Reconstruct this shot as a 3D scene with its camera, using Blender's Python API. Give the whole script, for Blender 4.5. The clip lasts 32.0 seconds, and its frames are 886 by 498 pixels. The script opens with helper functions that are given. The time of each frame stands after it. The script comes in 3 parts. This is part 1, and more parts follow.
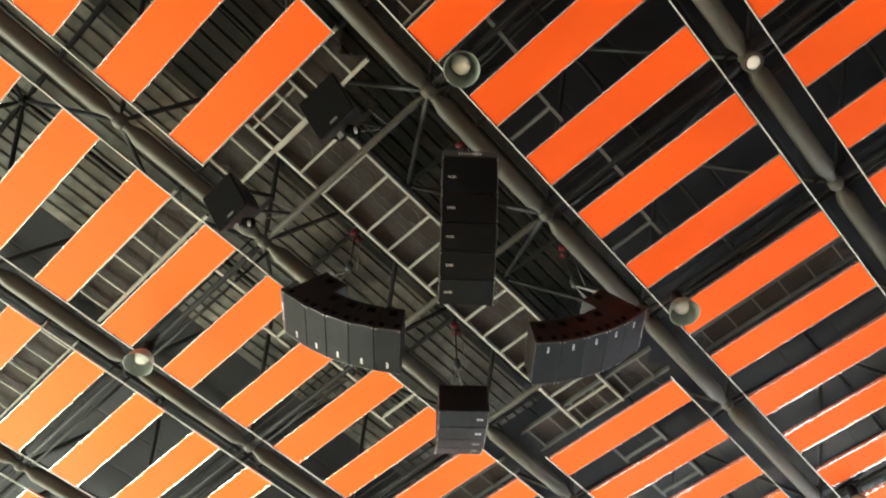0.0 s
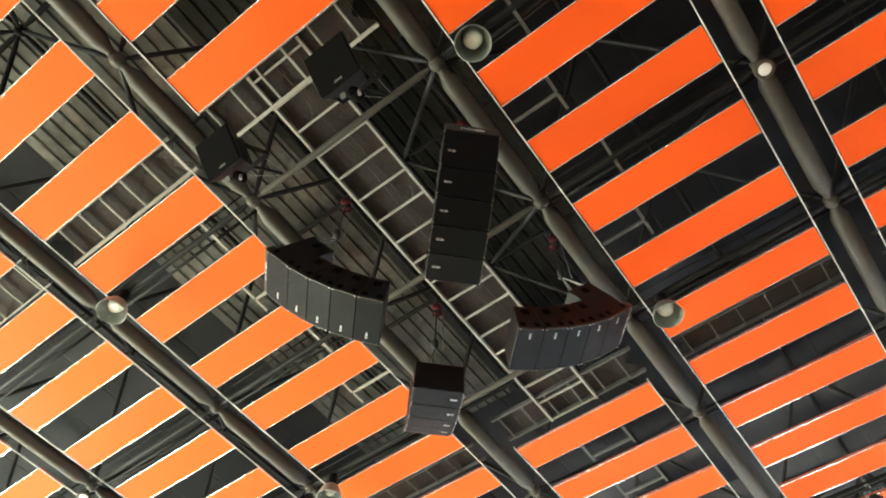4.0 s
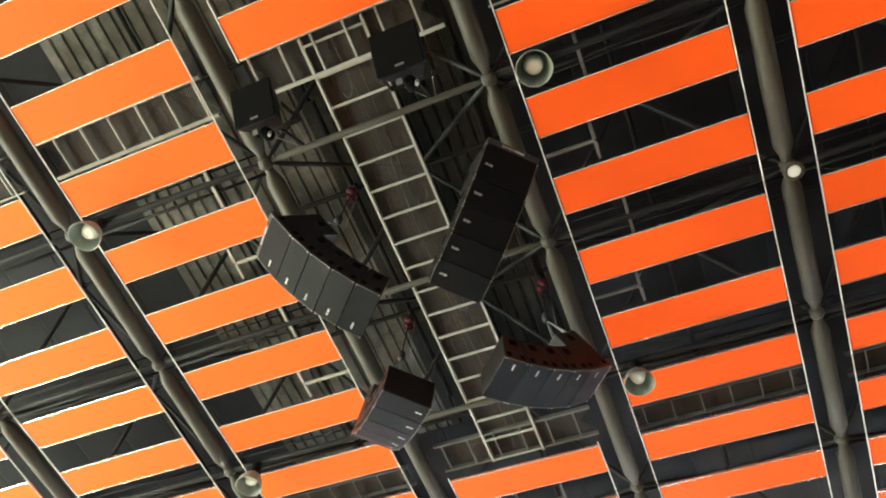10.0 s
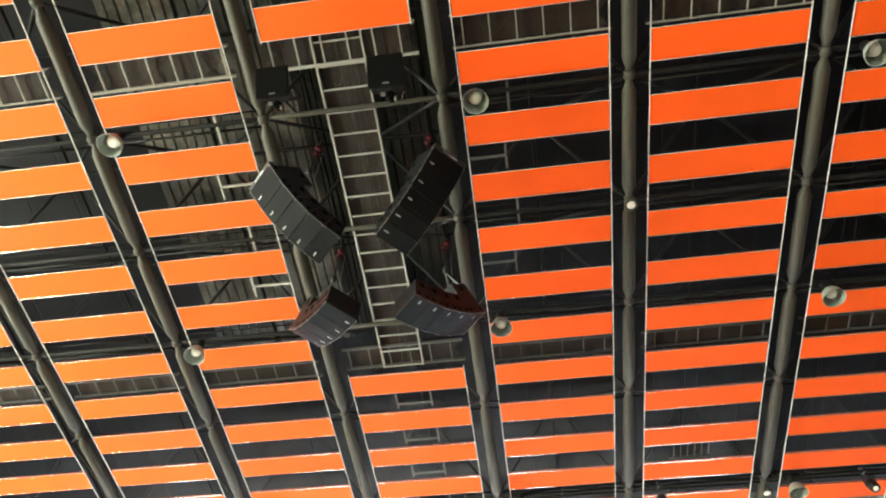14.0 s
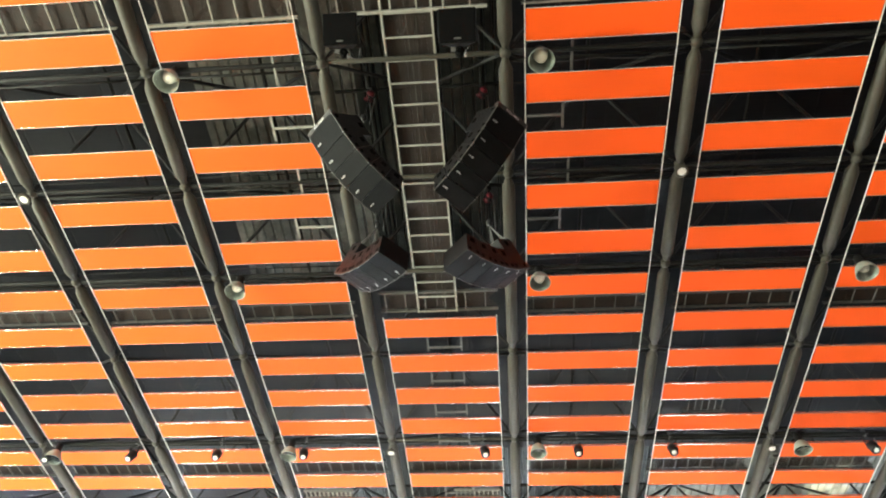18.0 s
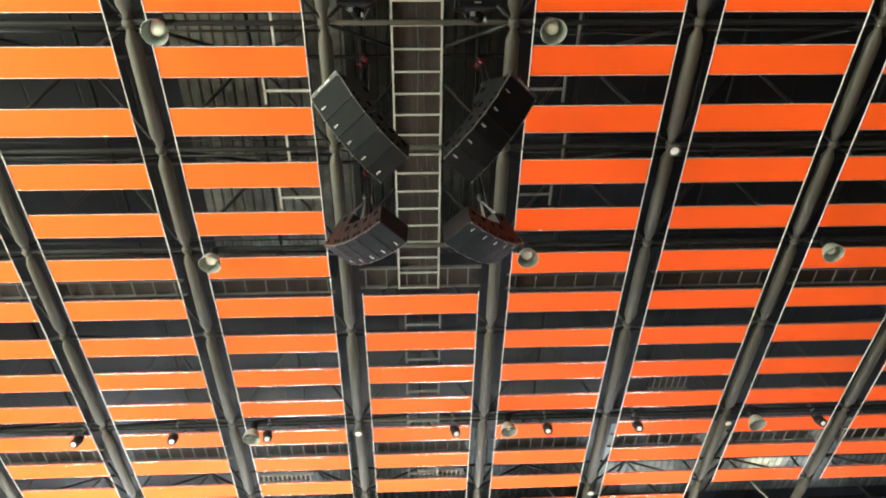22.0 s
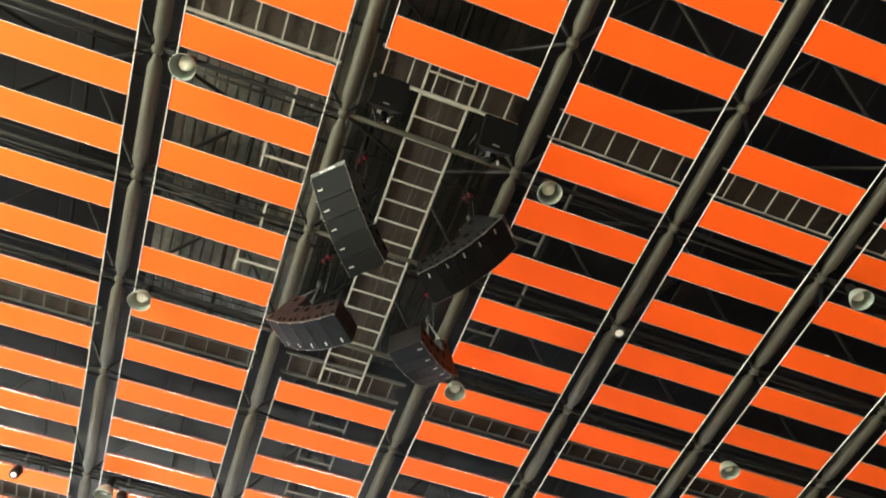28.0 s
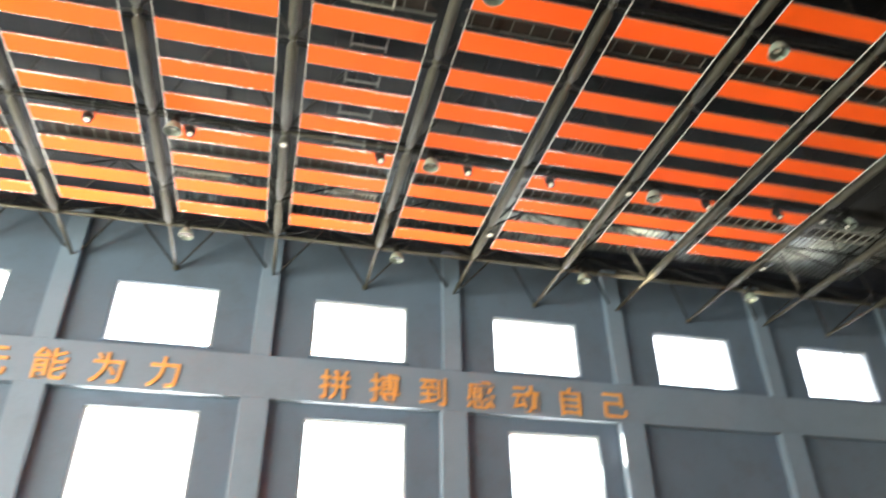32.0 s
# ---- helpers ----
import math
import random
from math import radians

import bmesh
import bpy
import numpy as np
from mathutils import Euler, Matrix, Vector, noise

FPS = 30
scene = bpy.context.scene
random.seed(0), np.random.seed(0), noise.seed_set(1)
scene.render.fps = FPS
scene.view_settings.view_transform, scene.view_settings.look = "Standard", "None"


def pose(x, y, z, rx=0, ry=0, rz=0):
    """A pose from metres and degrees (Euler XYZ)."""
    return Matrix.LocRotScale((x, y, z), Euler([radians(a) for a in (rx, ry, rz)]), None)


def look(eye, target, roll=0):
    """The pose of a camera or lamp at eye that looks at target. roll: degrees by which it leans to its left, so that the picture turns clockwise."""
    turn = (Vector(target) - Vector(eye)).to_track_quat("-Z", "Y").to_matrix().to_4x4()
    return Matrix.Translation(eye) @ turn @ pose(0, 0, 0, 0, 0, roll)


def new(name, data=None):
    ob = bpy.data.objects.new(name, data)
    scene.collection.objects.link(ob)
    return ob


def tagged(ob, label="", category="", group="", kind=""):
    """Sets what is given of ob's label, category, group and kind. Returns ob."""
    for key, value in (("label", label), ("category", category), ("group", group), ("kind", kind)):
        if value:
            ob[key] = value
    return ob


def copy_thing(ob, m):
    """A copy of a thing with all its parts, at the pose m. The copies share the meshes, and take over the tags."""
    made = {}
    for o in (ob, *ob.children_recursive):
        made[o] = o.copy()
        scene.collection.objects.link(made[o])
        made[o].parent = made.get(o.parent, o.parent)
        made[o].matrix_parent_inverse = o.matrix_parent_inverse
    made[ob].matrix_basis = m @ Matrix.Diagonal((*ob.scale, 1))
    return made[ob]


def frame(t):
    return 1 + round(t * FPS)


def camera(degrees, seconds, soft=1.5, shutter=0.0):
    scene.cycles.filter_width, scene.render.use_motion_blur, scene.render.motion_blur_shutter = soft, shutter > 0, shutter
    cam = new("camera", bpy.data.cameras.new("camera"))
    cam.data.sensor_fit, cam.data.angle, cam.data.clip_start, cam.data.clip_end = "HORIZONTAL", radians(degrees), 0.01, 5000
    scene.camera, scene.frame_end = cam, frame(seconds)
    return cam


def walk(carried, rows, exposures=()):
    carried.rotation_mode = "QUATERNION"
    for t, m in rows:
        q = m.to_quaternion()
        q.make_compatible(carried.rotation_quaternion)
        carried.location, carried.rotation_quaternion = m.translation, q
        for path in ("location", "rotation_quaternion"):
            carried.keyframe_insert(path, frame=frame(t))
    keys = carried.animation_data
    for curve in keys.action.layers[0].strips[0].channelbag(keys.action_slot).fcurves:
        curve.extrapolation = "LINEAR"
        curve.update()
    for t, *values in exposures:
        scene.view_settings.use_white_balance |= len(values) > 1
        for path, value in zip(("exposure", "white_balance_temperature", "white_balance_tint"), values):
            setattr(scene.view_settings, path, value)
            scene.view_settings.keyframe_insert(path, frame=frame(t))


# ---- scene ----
# the camera and its way; metres and degrees
cam = camera(64.0, 32.0, 2.0, 0.5)
PATH = [
    (0, (4.807, -1.862, 4.508), (4.155, -1.133, 6.252), -1.02),
    (0.5, (4.826, -1.762, 4.483), (4.148, -0.972, 6.191), -2.59),
    (1, (4.762, -1.721, 4.470), (4.090, -0.920, 6.175), -2.24),
    (1.5, (4.736, -1.663, 4.482), (4.100, -0.858, 6.199), -2.42),
    (2, (4.675, -1.710, 4.486), (4.093, -0.886, 6.212), -3.38),
    (2.5, (4.578, -1.736, 4.481), (3.977, -0.929, 6.210), -2.14),
    (3, (4.526, -1.779, 4.487), (3.909, -0.969, 6.209), -0.72),
    (3.5, (4.588, -1.738, 4.501), (3.960, -0.963, 6.235), 2.34),
    (5.5, (4.587, -1.760, 4.510), (3.979, -0.983, 6.249), 1.63),
    (6, (4.572, -1.778, 4.507), (3.986, -0.997, 6.252), 0.83),
    (6.5, (4.606, -1.784, 4.514), (4.061, -1.030, 6.284), 0.21),
    (7, (4.572, -1.768, 4.525), (4.007, -1.022, 6.292), 2.83),
    (7.5, (4.401, -1.760, 4.495), (3.809, -1.007, 6.251), 5.27),
    (8, (4.189, -1.783, 4.463), (3.549, -1.059, 6.215), 8.57),
    (8.5, (4.140, -1.839, 4.502), (3.532, -1.102, 6.259), 11.74),
    (9, (4.109, -1.799, 4.472), (3.713, -0.986, 6.256), 4.45),
    (9.5, (3.905, -1.843, 4.445), (3.439, -1.030, 6.212), 9.05),
    (10, (3.750, -1.830, 4.438), (3.313, -1.055, 6.229), 8.80),
    (10.5, (3.680, -1.832, 4.462), (3.243, -1.048, 6.249), 11.74),
    (11, (3.586, -1.825, 4.544), (3.228, -0.921, 6.292), 8.95),
    (11.5, (3.454, -1.896, 4.519), (3.103, -1.022, 6.284), 11.71),
    (12, (3.575, -2.455, 3.707), (3.235, -1.559, 5.462), 10.94),
    (12.5, (3.736, -3.038, 2.834), (3.416, -2.081, 4.561), 8.56),
    (13, (4.078, -3.932, 1.645), (3.750, -2.926, 3.343), 8.06),
    (13.5, (4.022, -3.825, 1.613), (3.840, -2.818, 3.331), 1.79),
    (15.5, (3.198, -4.142, 1.676), (2.990, -3.089, 3.363), 4.97),
    (16, (3.213, -4.181, 1.652), (2.994, -3.118, 3.332), 5.88),
    (16.5, (3.274, -4.294, 1.701), (3.028, -3.189, 3.349), 7.24),
    (17, (3.081, -4.358, 1.660), (2.919, -3.246, 3.315), 5.12),
    (17.5, (2.945, -4.417, 1.700), (2.828, -3.254, 3.323), 2.63),
    (18, (2.823, -4.445, 1.717), (2.664, -3.256, 3.317), 4.10),
    (18.5, (2.724, -4.398, 1.697), (2.586, -3.196, 3.290), 0.03),
    (19, (2.699, -4.278, 1.708), (2.662, -3.142, 3.353), -1.96),
    (19.5, (2.572, -4.264, 1.736), (2.629, -3.164, 3.406), -1.11),
    (20, (2.162, -4.354, 1.769), (2.225, -3.188, 3.393), -0.46),
    (20.5, (1.983, -4.330, 1.764), (1.928, -3.106, 3.344), 0.96),
    (21, (1.772, -4.242, 1.761), (1.719, -2.989, 3.319), -1.39),
    (21.5, (1.650, -4.149, 1.738), (1.625, -2.915, 3.311), -0.24),
    (22, (1.319, -4.115, 1.747), (1.410, -2.894, 3.329), -4.31),
    (22.5, (1.009, -4.120, 1.794), (1.124, -2.910, 3.383), -5.14),
    (23, (0.838, -3.999, 1.746), (1.045, -2.827, 3.353), -9.25),
    (23.5, (0.836, -3.863, 1.623), (1.058, -2.669, 3.212), -3.14),
    (24, (0.631, -3.796, 1.623), (0.994, -2.599, 3.184), -3.77),
    (24.5, (0.455, -3.850, 1.621), (0.872, -2.616, 3.138), -0.85),
    (25, (0.375, -3.908, 1.666), (0.813, -2.674, 3.177), -0.24),
    (25.5, (0.328, -3.927, 1.675), (0.741, -2.724, 3.218), 0.60),
    (26, (0.308, -3.954, 1.684), (0.655, -2.832, 3.303), 1.38),
    (26.5, (0.338, -3.961, 1.627), (0.650, -2.958, 3.328), 1.19),
    (28.5, (0.391, -4.065, 1.690), (0.714, -3.167, 3.448), 1.47),
    (29, (0.400, -4.076, 1.703), (0.796, -3.089, 3.397), 1.28),
    (29.5, (0.421, -3.995, 1.692), (0.891, -2.863, 3.272), 2.60),
    (30, (0.456, -3.909, 1.628), (0.995, -2.655, 3.091), 3.34),
    (30.5, (0.435, -3.911, 1.627), (1.005, -2.628, 3.051), 3.35),
    (31, (0.444, -3.900, 1.601), (1.107, -2.541, 2.911), 2.24),
    (31.5, (0.277, -3.884, 1.593), (0.901, -2.395, 2.774), -0.24),
    (32, (0.441, -3.946, 1.552), (0.859, -2.289, 2.591), -0.77),
]
EXPOSURES = [(0.0, 0.05, 6500, 10), (9.0, 0.05, 6480, 10), (13.0, 0.05, 6450, 10), (20.0, 0.02, 6380, 10), (24.5, -0.01, 6300, 10),
             (26.0, -0.01, 6750, 10), (28.5, 0.0, 6650, 10), (30.0, 0.06, 6950, 10), (31.0, 0.11, 6950, 10), (32.0, 0.05, 6520, 10)]
walk(cam, [(t, look(eye, target, roll)) for t, eye, target, roll in PATH], EXPOSURES)

# ---- sizes of the hall ----
BAY = 3.027          # from truss to truss
PITCH = 1.07         # from panel to panel
EDGE = 0.331         # truss axis to panel end
WIDE = 0.540         # panel width
HIGH = 12.8          # underside of the panels
NODES = [-9.4, -7.04, -4.71, -2.38, -0.08, 2.18, 4.38, 6.65, 9.68, 12.6, 14.5, 17.1]
CROSSED = [-9.4, -4.71, -0.08, 2.18, 4.38, 9.68, 14.5]   # nodes that cross tubes join
BEAMS = list(range(-6, 9))
WALL_N, WALL_S, WALL_W, WALL_E = 17.15, -20.0, -18.6, 24.6
DECK = HIGH + 1.75

# ---- world and lights ----
world = bpy.data.worlds.new("world")
scene.world = world
world.use_nodes = True
wn = world.node_tree.nodes
sky = wn.new("ShaderNodeTexSky")
sky.sky_type, sky.sun_disc = "NISHITA", False
sky.sun_elevation, sky.sun_rotation = radians(35), radians(-30)
world.node_tree.links.new(sky.outputs[0], wn["Background"].inputs[0])
wn["Background"].inputs[1].default_value = 0.1


def window_light(name, where, aim, wide, high, watts, colour=(1.0, 0.97, 0.93)):
    data = bpy.data.lights.new(name, "AREA")
    data.shape, data.size, data.size_y = "RECTANGLE", wide, high
    data.energy, data.color = watts, colour
    ob = new(name, data)
    ob.matrix_world = look(where, aim)
    return ob


SUN = bpy.data.lights.new("sun", "SUN")
SUN.energy, SUN.angle, SUN.color = 3.0, radians(0.5), (1.0, 0.95, 0.86)
sun = new("sun", SUN)
sun.matrix_world = look((-14, 30, 24), (0, 0, 0))

WINDOWS_X = [-3.13 + 6.08 * k for k in range(-2, 5)]
for wx in WINDOWS_X:
    window_light("window_light", (wx, WALL_N + 0.5, 11.3), (wx, 0, 11.3), 3.0, 2.0, 430 if wx < 0 else 150, (0.78, 0.88, 1.0))
for wx in WINDOWS_X[1:5]:
    window_light("window_light", (wx, WALL_N + 0.5, 5.7), (wx, 0, 5.7), 3.0, 4.8, 300 if wx < -2 else 215, (0.76, 0.88, 1.0))
# sunlit ground outside that shines up through the lower windows
for wx, watts in zip((*WINDOWS_X[1:4], WINDOWS_X[4] + 0.35), (6000, 5100, 3300, 2000)):
    window_light("ground_light", (wx, WALL_N + 2.0, 0.4), (wx, WALL_N - 4.0, 13.0), 2.8, 1.6, watts, (1.0, 0.91, 0.70))
# sun thrown up by something shiny outside, through the lower windows onto the roof sheet
for x0, tx, ty, watts in ((8.4, 12.2, 13.9, 80000), (9.3, 8.5, 14.2, 9000), (7.0, 18.2, 14.3, 110000)):
    data = bpy.data.lights.new("sun_glint", "SPOT")
    data.energy, data.spot_size, data.spot_blend, data.color, data.shadow_soft_size = watts, radians(7.5), 0.6, (1.0, 0.90, 0.62), 0.1
    new("sun_glint", data).matrix_world = look((x0, WALL_N + 1.1, 3.2), (tx, ty, DECK))
# added fill: lamps along the windowless west wall brighten the panels
for wy, watts in ((-12.0, 5800), (-5.0, 4700), (2.0, 3800), (9.0, 2500)):
    window_light("window_light", (WALL_W + 0.2, wy, 6.0), (0, wy, 6.0), 4.5, 6.0, watts, (0.94, 1.0, 0.80))
# weaker added fill along the south wall, which has no windows either
for wx, watts in ((-12.0, 150), (-4.0, 140), (4.0, 150), (12.0, 210), (20.0, 225)):
    window_light("window_light", (wx, WALL_S + 0.2, 6.0), (wx, 0, 6.0), 4.5, 6.0, watts)


# ---- materials ----
def paint(name, colour, rough=0.5, metal=0.0, vary=0.15, broad=0.8, fine=30.0, bump=0.05, dirt_or_glint=None, dirt_or_glint_amount=0.0, spec=0.5):
    """A surface with a broad and a fine variation of its colour, its gloss and its relief."""
    m = bpy.data.materials.new(name)
    m.use_nodes = True
    n, l = m.node_tree.nodes, m.node_tree.links
    bsdf = n["Principled BSDF"]
    bsdf.inputs["Metallic"].default_value = metal
    bsdf.inputs["Specular IOR Level"].default_value = spec
    geo = n.new("ShaderNodeNewGeometry")
    big, small = n.new("ShaderNodeTexNoise"), n.new("ShaderNodeTexNoise")
    big.inputs["Scale"].default_value, big.inputs["Detail"].default_value = broad, 4
    small.inputs["Scale"].default_value, small.inputs["Detail"].default_value = fine, 3
    for t in (big, small):
        l.new(geo.outputs["Position"], t.inputs["Vector"])
    add = n.new("ShaderNodeMath")
    add.operation = "MULTIPLY_ADD"
    l.new(small.outputs["Fac"], add.inputs[0])
    add.inputs[1].default_value = 0.4
    l.new(big.outputs["Fac"], add.inputs[2])
    info = n.new("ShaderNodeObjectInfo")
    more = n.new("ShaderNodeMath")
    more.operation = "MULTIPLY_ADD"
    l.new(info.outputs["Random"], more.inputs[0])
    more.inputs[1].default_value = 0.25
    l.new(add.outputs[0], more.inputs[2])
    span = n.new("ShaderNodeMapRange")
    span.inputs["From Min"].default_value, span.inputs["From Max"].default_value = 0.45, 1.2
    span.inputs["To Min"].default_value, span.inputs["To Max"].default_value = 1 - vary, 1 + vary
    l.new(more.outputs[0], span.inputs["Value"])
    mul = n.new("ShaderNodeVectorMath")
    mul.operation = "SCALE"
    mul.inputs[0].default_value = colour
    l.new(span.outputs[0], mul.inputs["Scale"])
    out = mul.outputs[0]
    # patches: dirt on most surfaces, painted glints on the ribbed roof sheets
    if dirt_or_glint:
        stain_or_glint = n.new("ShaderNodeTexNoise")
        stain_or_glint.inputs["Scale"].default_value, stain_or_glint.inputs["Detail"].default_value = broad * 2.3, 8
        stain_or_glint.inputs["Roughness"].default_value = 0.7
        l.new(geo.outputs["Position"], stain_or_glint.inputs["Vector"])
        ramp = n.new("ShaderNodeMapRange")
        ramp.inputs["From Min"].default_value, ramp.inputs["From Max"].default_value = 0.5, 0.72
        ramp.inputs["To Max"].default_value = dirt_or_glint_amount
        l.new(stain_or_glint.outputs["Fac"], ramp.inputs["Value"])
        mix = n.new("ShaderNodeMix")
        mix.data_type = "RGBA"
        l.new(ramp.outputs[0], mix.inputs["Factor"])
        l.new(out, mix.inputs["A"])
        mix.inputs["B"].default_value = (*dirt_or_glint, 1)
        out = mix.outputs["Result"]
    l.new(out, bsdf.inputs["Base Color"])
    gloss = n.new("ShaderNodeMapRange")
    gloss.inputs["To Min"].default_value, gloss.inputs["To Max"].default_value = max(0.03, rough - 0.12), min(1, rough + 0.12)
    l.new(big.outputs["Fac"], gloss.inputs["Value"])
    l.new(gloss.outputs[0], bsdf.inputs["Roughness"])
    if bump:
        b = n.new("ShaderNodeBump")
        b.inputs["Strength"].default_value, b.inputs["Distance"].default_value = bump, 0.02
        l.new(small.outputs["Fac"], b.inputs["Height"])
        l.new(b.outputs[0], bsdf.inputs["Normal"])
    return m


def glow(name, colour, strength):
    m = bpy.data.materials.new(name)
    m.use_nodes = True
    b = m.node_tree.nodes["Principled BSDF"]
    b.inputs["Base Color"].default_value = (*colour, 1)
    b.inputs["Emission Color"].default_value = (*colour, 1)
    b.inputs["Emission Strength"].default_value = strength
    return m


ORANGE = paint("orange_fabric", (0.90, 0.100, 0.0045), 0.75, vary=0.06, broad=0.5, fine=220, bump=0.12, spec=0.2)
RAIL_WHITE = paint("white_rail_paint", (0.66, 0.65, 0.61), 0.4, vary=0.08, broad=2.0, fine=40, bump=0.03)
WHITE = paint("bright_edge_metal", (0.78, 0.76, 0.71), 0.22, metal=0.8, vary=0.12, broad=2.0, fine=40, bump=0.03)
TUBE = paint("grey_tube_paint", (0.047, 0.043, 0.032), 0.55, spec=0.25, vary=0.2, broad=1.2, fine=14, bump=0.05, dirt_or_glint=(0.03, 0.028, 0.024), dirt_or_glint_amount=0.5)
# darker copies of TUBE: shade above the panels is put into their colour
TUBE_DARK = paint("dark_or_shaded_steel", (0.0080, 0.0076, 0.0070), 0.6, spec=0.18, vary=0.25, broad=1.5, fine=20)
TUBE_WEB = paint("shaded_web_paint", (0.013, 0.0128, 0.0125), 0.55, spec=0.25, vary=0.25, broad=1.5, fine=20)
# darker version of GALV for north and east steelwork and small fittings
STEEL_DULL = paint("dull_steel", (0.075, 0.074, 0.069), 0.55, vary=0.3, broad=3.0, fine=24, bump=0.05, dirt_or_glint=(0.05, 0.042, 0.034), dirt_or_glint_amount=0.6)
GALV = paint("galvanised_steel", (0.26, 0.255, 0.225), 0.5, metal=0.0, vary=0.25, broad=3.0, fine=24, bump=0.05, dirt_or_glint=(0.12, 0.1, 0.07), dirt_or_glint_amount=0.5)
# two brighter copies of the deck, with light and pale glints in their colour
SHEET_HALF_LIT = paint("half_lit_roof_sheet", (0.018, 0.021, 0.0205), 0.35, metal=0.8, vary=0.6, broad=0.5, fine=5, bump=0.3, dirt_or_glint=(0.075, 0.08, 0.068), dirt_or_glint_amount=0.7)
SHEET_LIT = paint("lit_roof_sheet", (0.105, 0.112, 0.102), 0.34, metal=0.45, vary=0.75, broad=0.5, fine=5, bump=0.35, dirt_or_glint=(0.25, 0.26, 0.23), dirt_or_glint_amount=0.8)
# the deck away from the middle, its shade put into a near-black colour
SHEET_SHADED = paint("shaded_roof_boards", (0.0052, 0.0056, 0.0088), 0.5, spec=0.2, vary=0.5, broad=0.5, fine=6, bump=0.08, dirt_or_glint=(0.012, 0.0115, 0.0125), dirt_or_glint_amount=0.8)
BLACK = paint("black_textured_paint", (0.0038, 0.0037, 0.0046), 0.5, vary=0.2, broad=4, fine=160, bump=0.15, spec=0.3)
GRILLE = paint("dark_grille_cloth", (0.0018, 0.0022, 0.0029), 0.62, vary=0.12, broad=3, fine=260, bump=0.3, spec=0.13)
STRIP = paint("grey_plate", (0.026, 0.027, 0.026), 0.42, spec=0.35, vary=0.15, broad=5, fine=60)
RAIL = paint("edge_rail_paint", (0.05, 0.048, 0.044), 0.5, vary=0.2, broad=5)
POCKET = paint("pocket_black", (0.003, 0.003, 0.003), 0.8, vary=0.1, spec=0.05)
LOGO = paint("white_print", (0.52, 0.52, 0.52), 0.5, vary=0.03, bump=0)
PIN = paint("bright_steel", (0.30, 0.30, 0.29), 0.45, metal=0.6, vary=0.2)
RED = paint("red_enamel", (0.12, 0.006, 0.013), 0.35, vary=0.15, broad=6)
REFLECTOR = paint("spun_aluminium", (0.25, 0.285, 0.24), 0.5, metal=0.0, vary=0.1, broad=6, fine=60, bump=0.02)
LENS = paint("frosted_glass", (0.82, 0.83, 0.74), 0.4, vary=0.04, bump=0)
LAMP_LIT = glow("lit_lamp_glass", (0.55, 0.53, 0.47), 0.22)
WALL = paint("grey_wall_paint", (0.165, 0.215, 0.30), 0.8, vary=0.1, broad=0.6, fine=12, bump=0.06, dirt_or_glint=(0.12, 0.15, 0.19), dirt_or_glint_amount=0.35)
# darker copy of WALL, with the backlit shade round the windows in its colour
WALL_BACKLIT = paint("backlit_grey_wall", (0.10, 0.135, 0.198), 0.8, vary=0.12, broad=0.6, fine=12, bump=0.06, dirt_or_glint=(0.075, 0.09, 0.11), dirt_or_glint_amount=0.4)
WALL_EAST = paint("brown_grey_wall_paint", (0.055, 0.052, 0.046), 0.8, vary=0.15, broad=0.5, fine=12, bump=0.06)
CREAM = paint("cream_wall_paint", (0.62, 0.48, 0.34), 0.8, vary=0.08, broad=0.5, fine=12, bump=0.05)
FLOOR = paint("wooden_sports_floor", (0.37, 0.29, 0.20), 0.35, vary=0.15, broad=0.7, fine=10)
FRAME = paint("window_frame_paint", (0.45, 0.45, 0.44), 0.5, vary=0.1, broad=3)
LETTER = paint("orange_letter", (0.66, 0.30, 0.085), 0.5, vary=0.08, broad=2)
CABLE = paint("black_cable", (0.015, 0.015, 0.015), 0.6, vary=0.2)
SKY = glow("bright_sky", (0.93, 0.97, 1.0), 6.0)
MESH = paint("rusty_walkway_mesh", (0.022, 0.013, 0.0095), 0.8, vary=0.6, broad=2.5, fine=22, bump=0.5, dirt_or_glint=(0.015, 0.011, 0.010), dirt_or_glint_amount=0.9)
GLASS = bpy.data.materials.new("window_glass")
GLASS.use_nodes = True
gb = GLASS.node_tree.nodes["Principled BSDF"]
gb.inputs["Transmission Weight"].default_value, gb.inputs["Roughness"].default_value = 1.0, 0.0
gb.inputs["IOR"].default_value = 1.02
COVER = bpy.data.materials.new("frosted_lamp_cover")
COVER.use_nodes = True
cb = COVER.node_tree.nodes["Principled BSDF"]
cb.inputs["Transmission Weight"].default_value, cb.inputs["Roughness"].default_value = 1.0, 0.2
cb.inputs["IOR"].default_value = 1.07


# ---- building helpers ----
def box(bm, x0, x1, y0, y1, z0, z1):
    v = [bm.verts.new((x, y, z)) for x in (x0, x1) for y in (y0, y1) for z in (z0, z1)]
    for f in ((0, 1, 3, 2), (4, 6, 7, 5), (0, 4, 5, 1), (2, 3, 7, 6), (0, 2, 6, 4), (1, 5, 7, 3)):
        bm.faces.new([v[i] for i in f])
    return bm


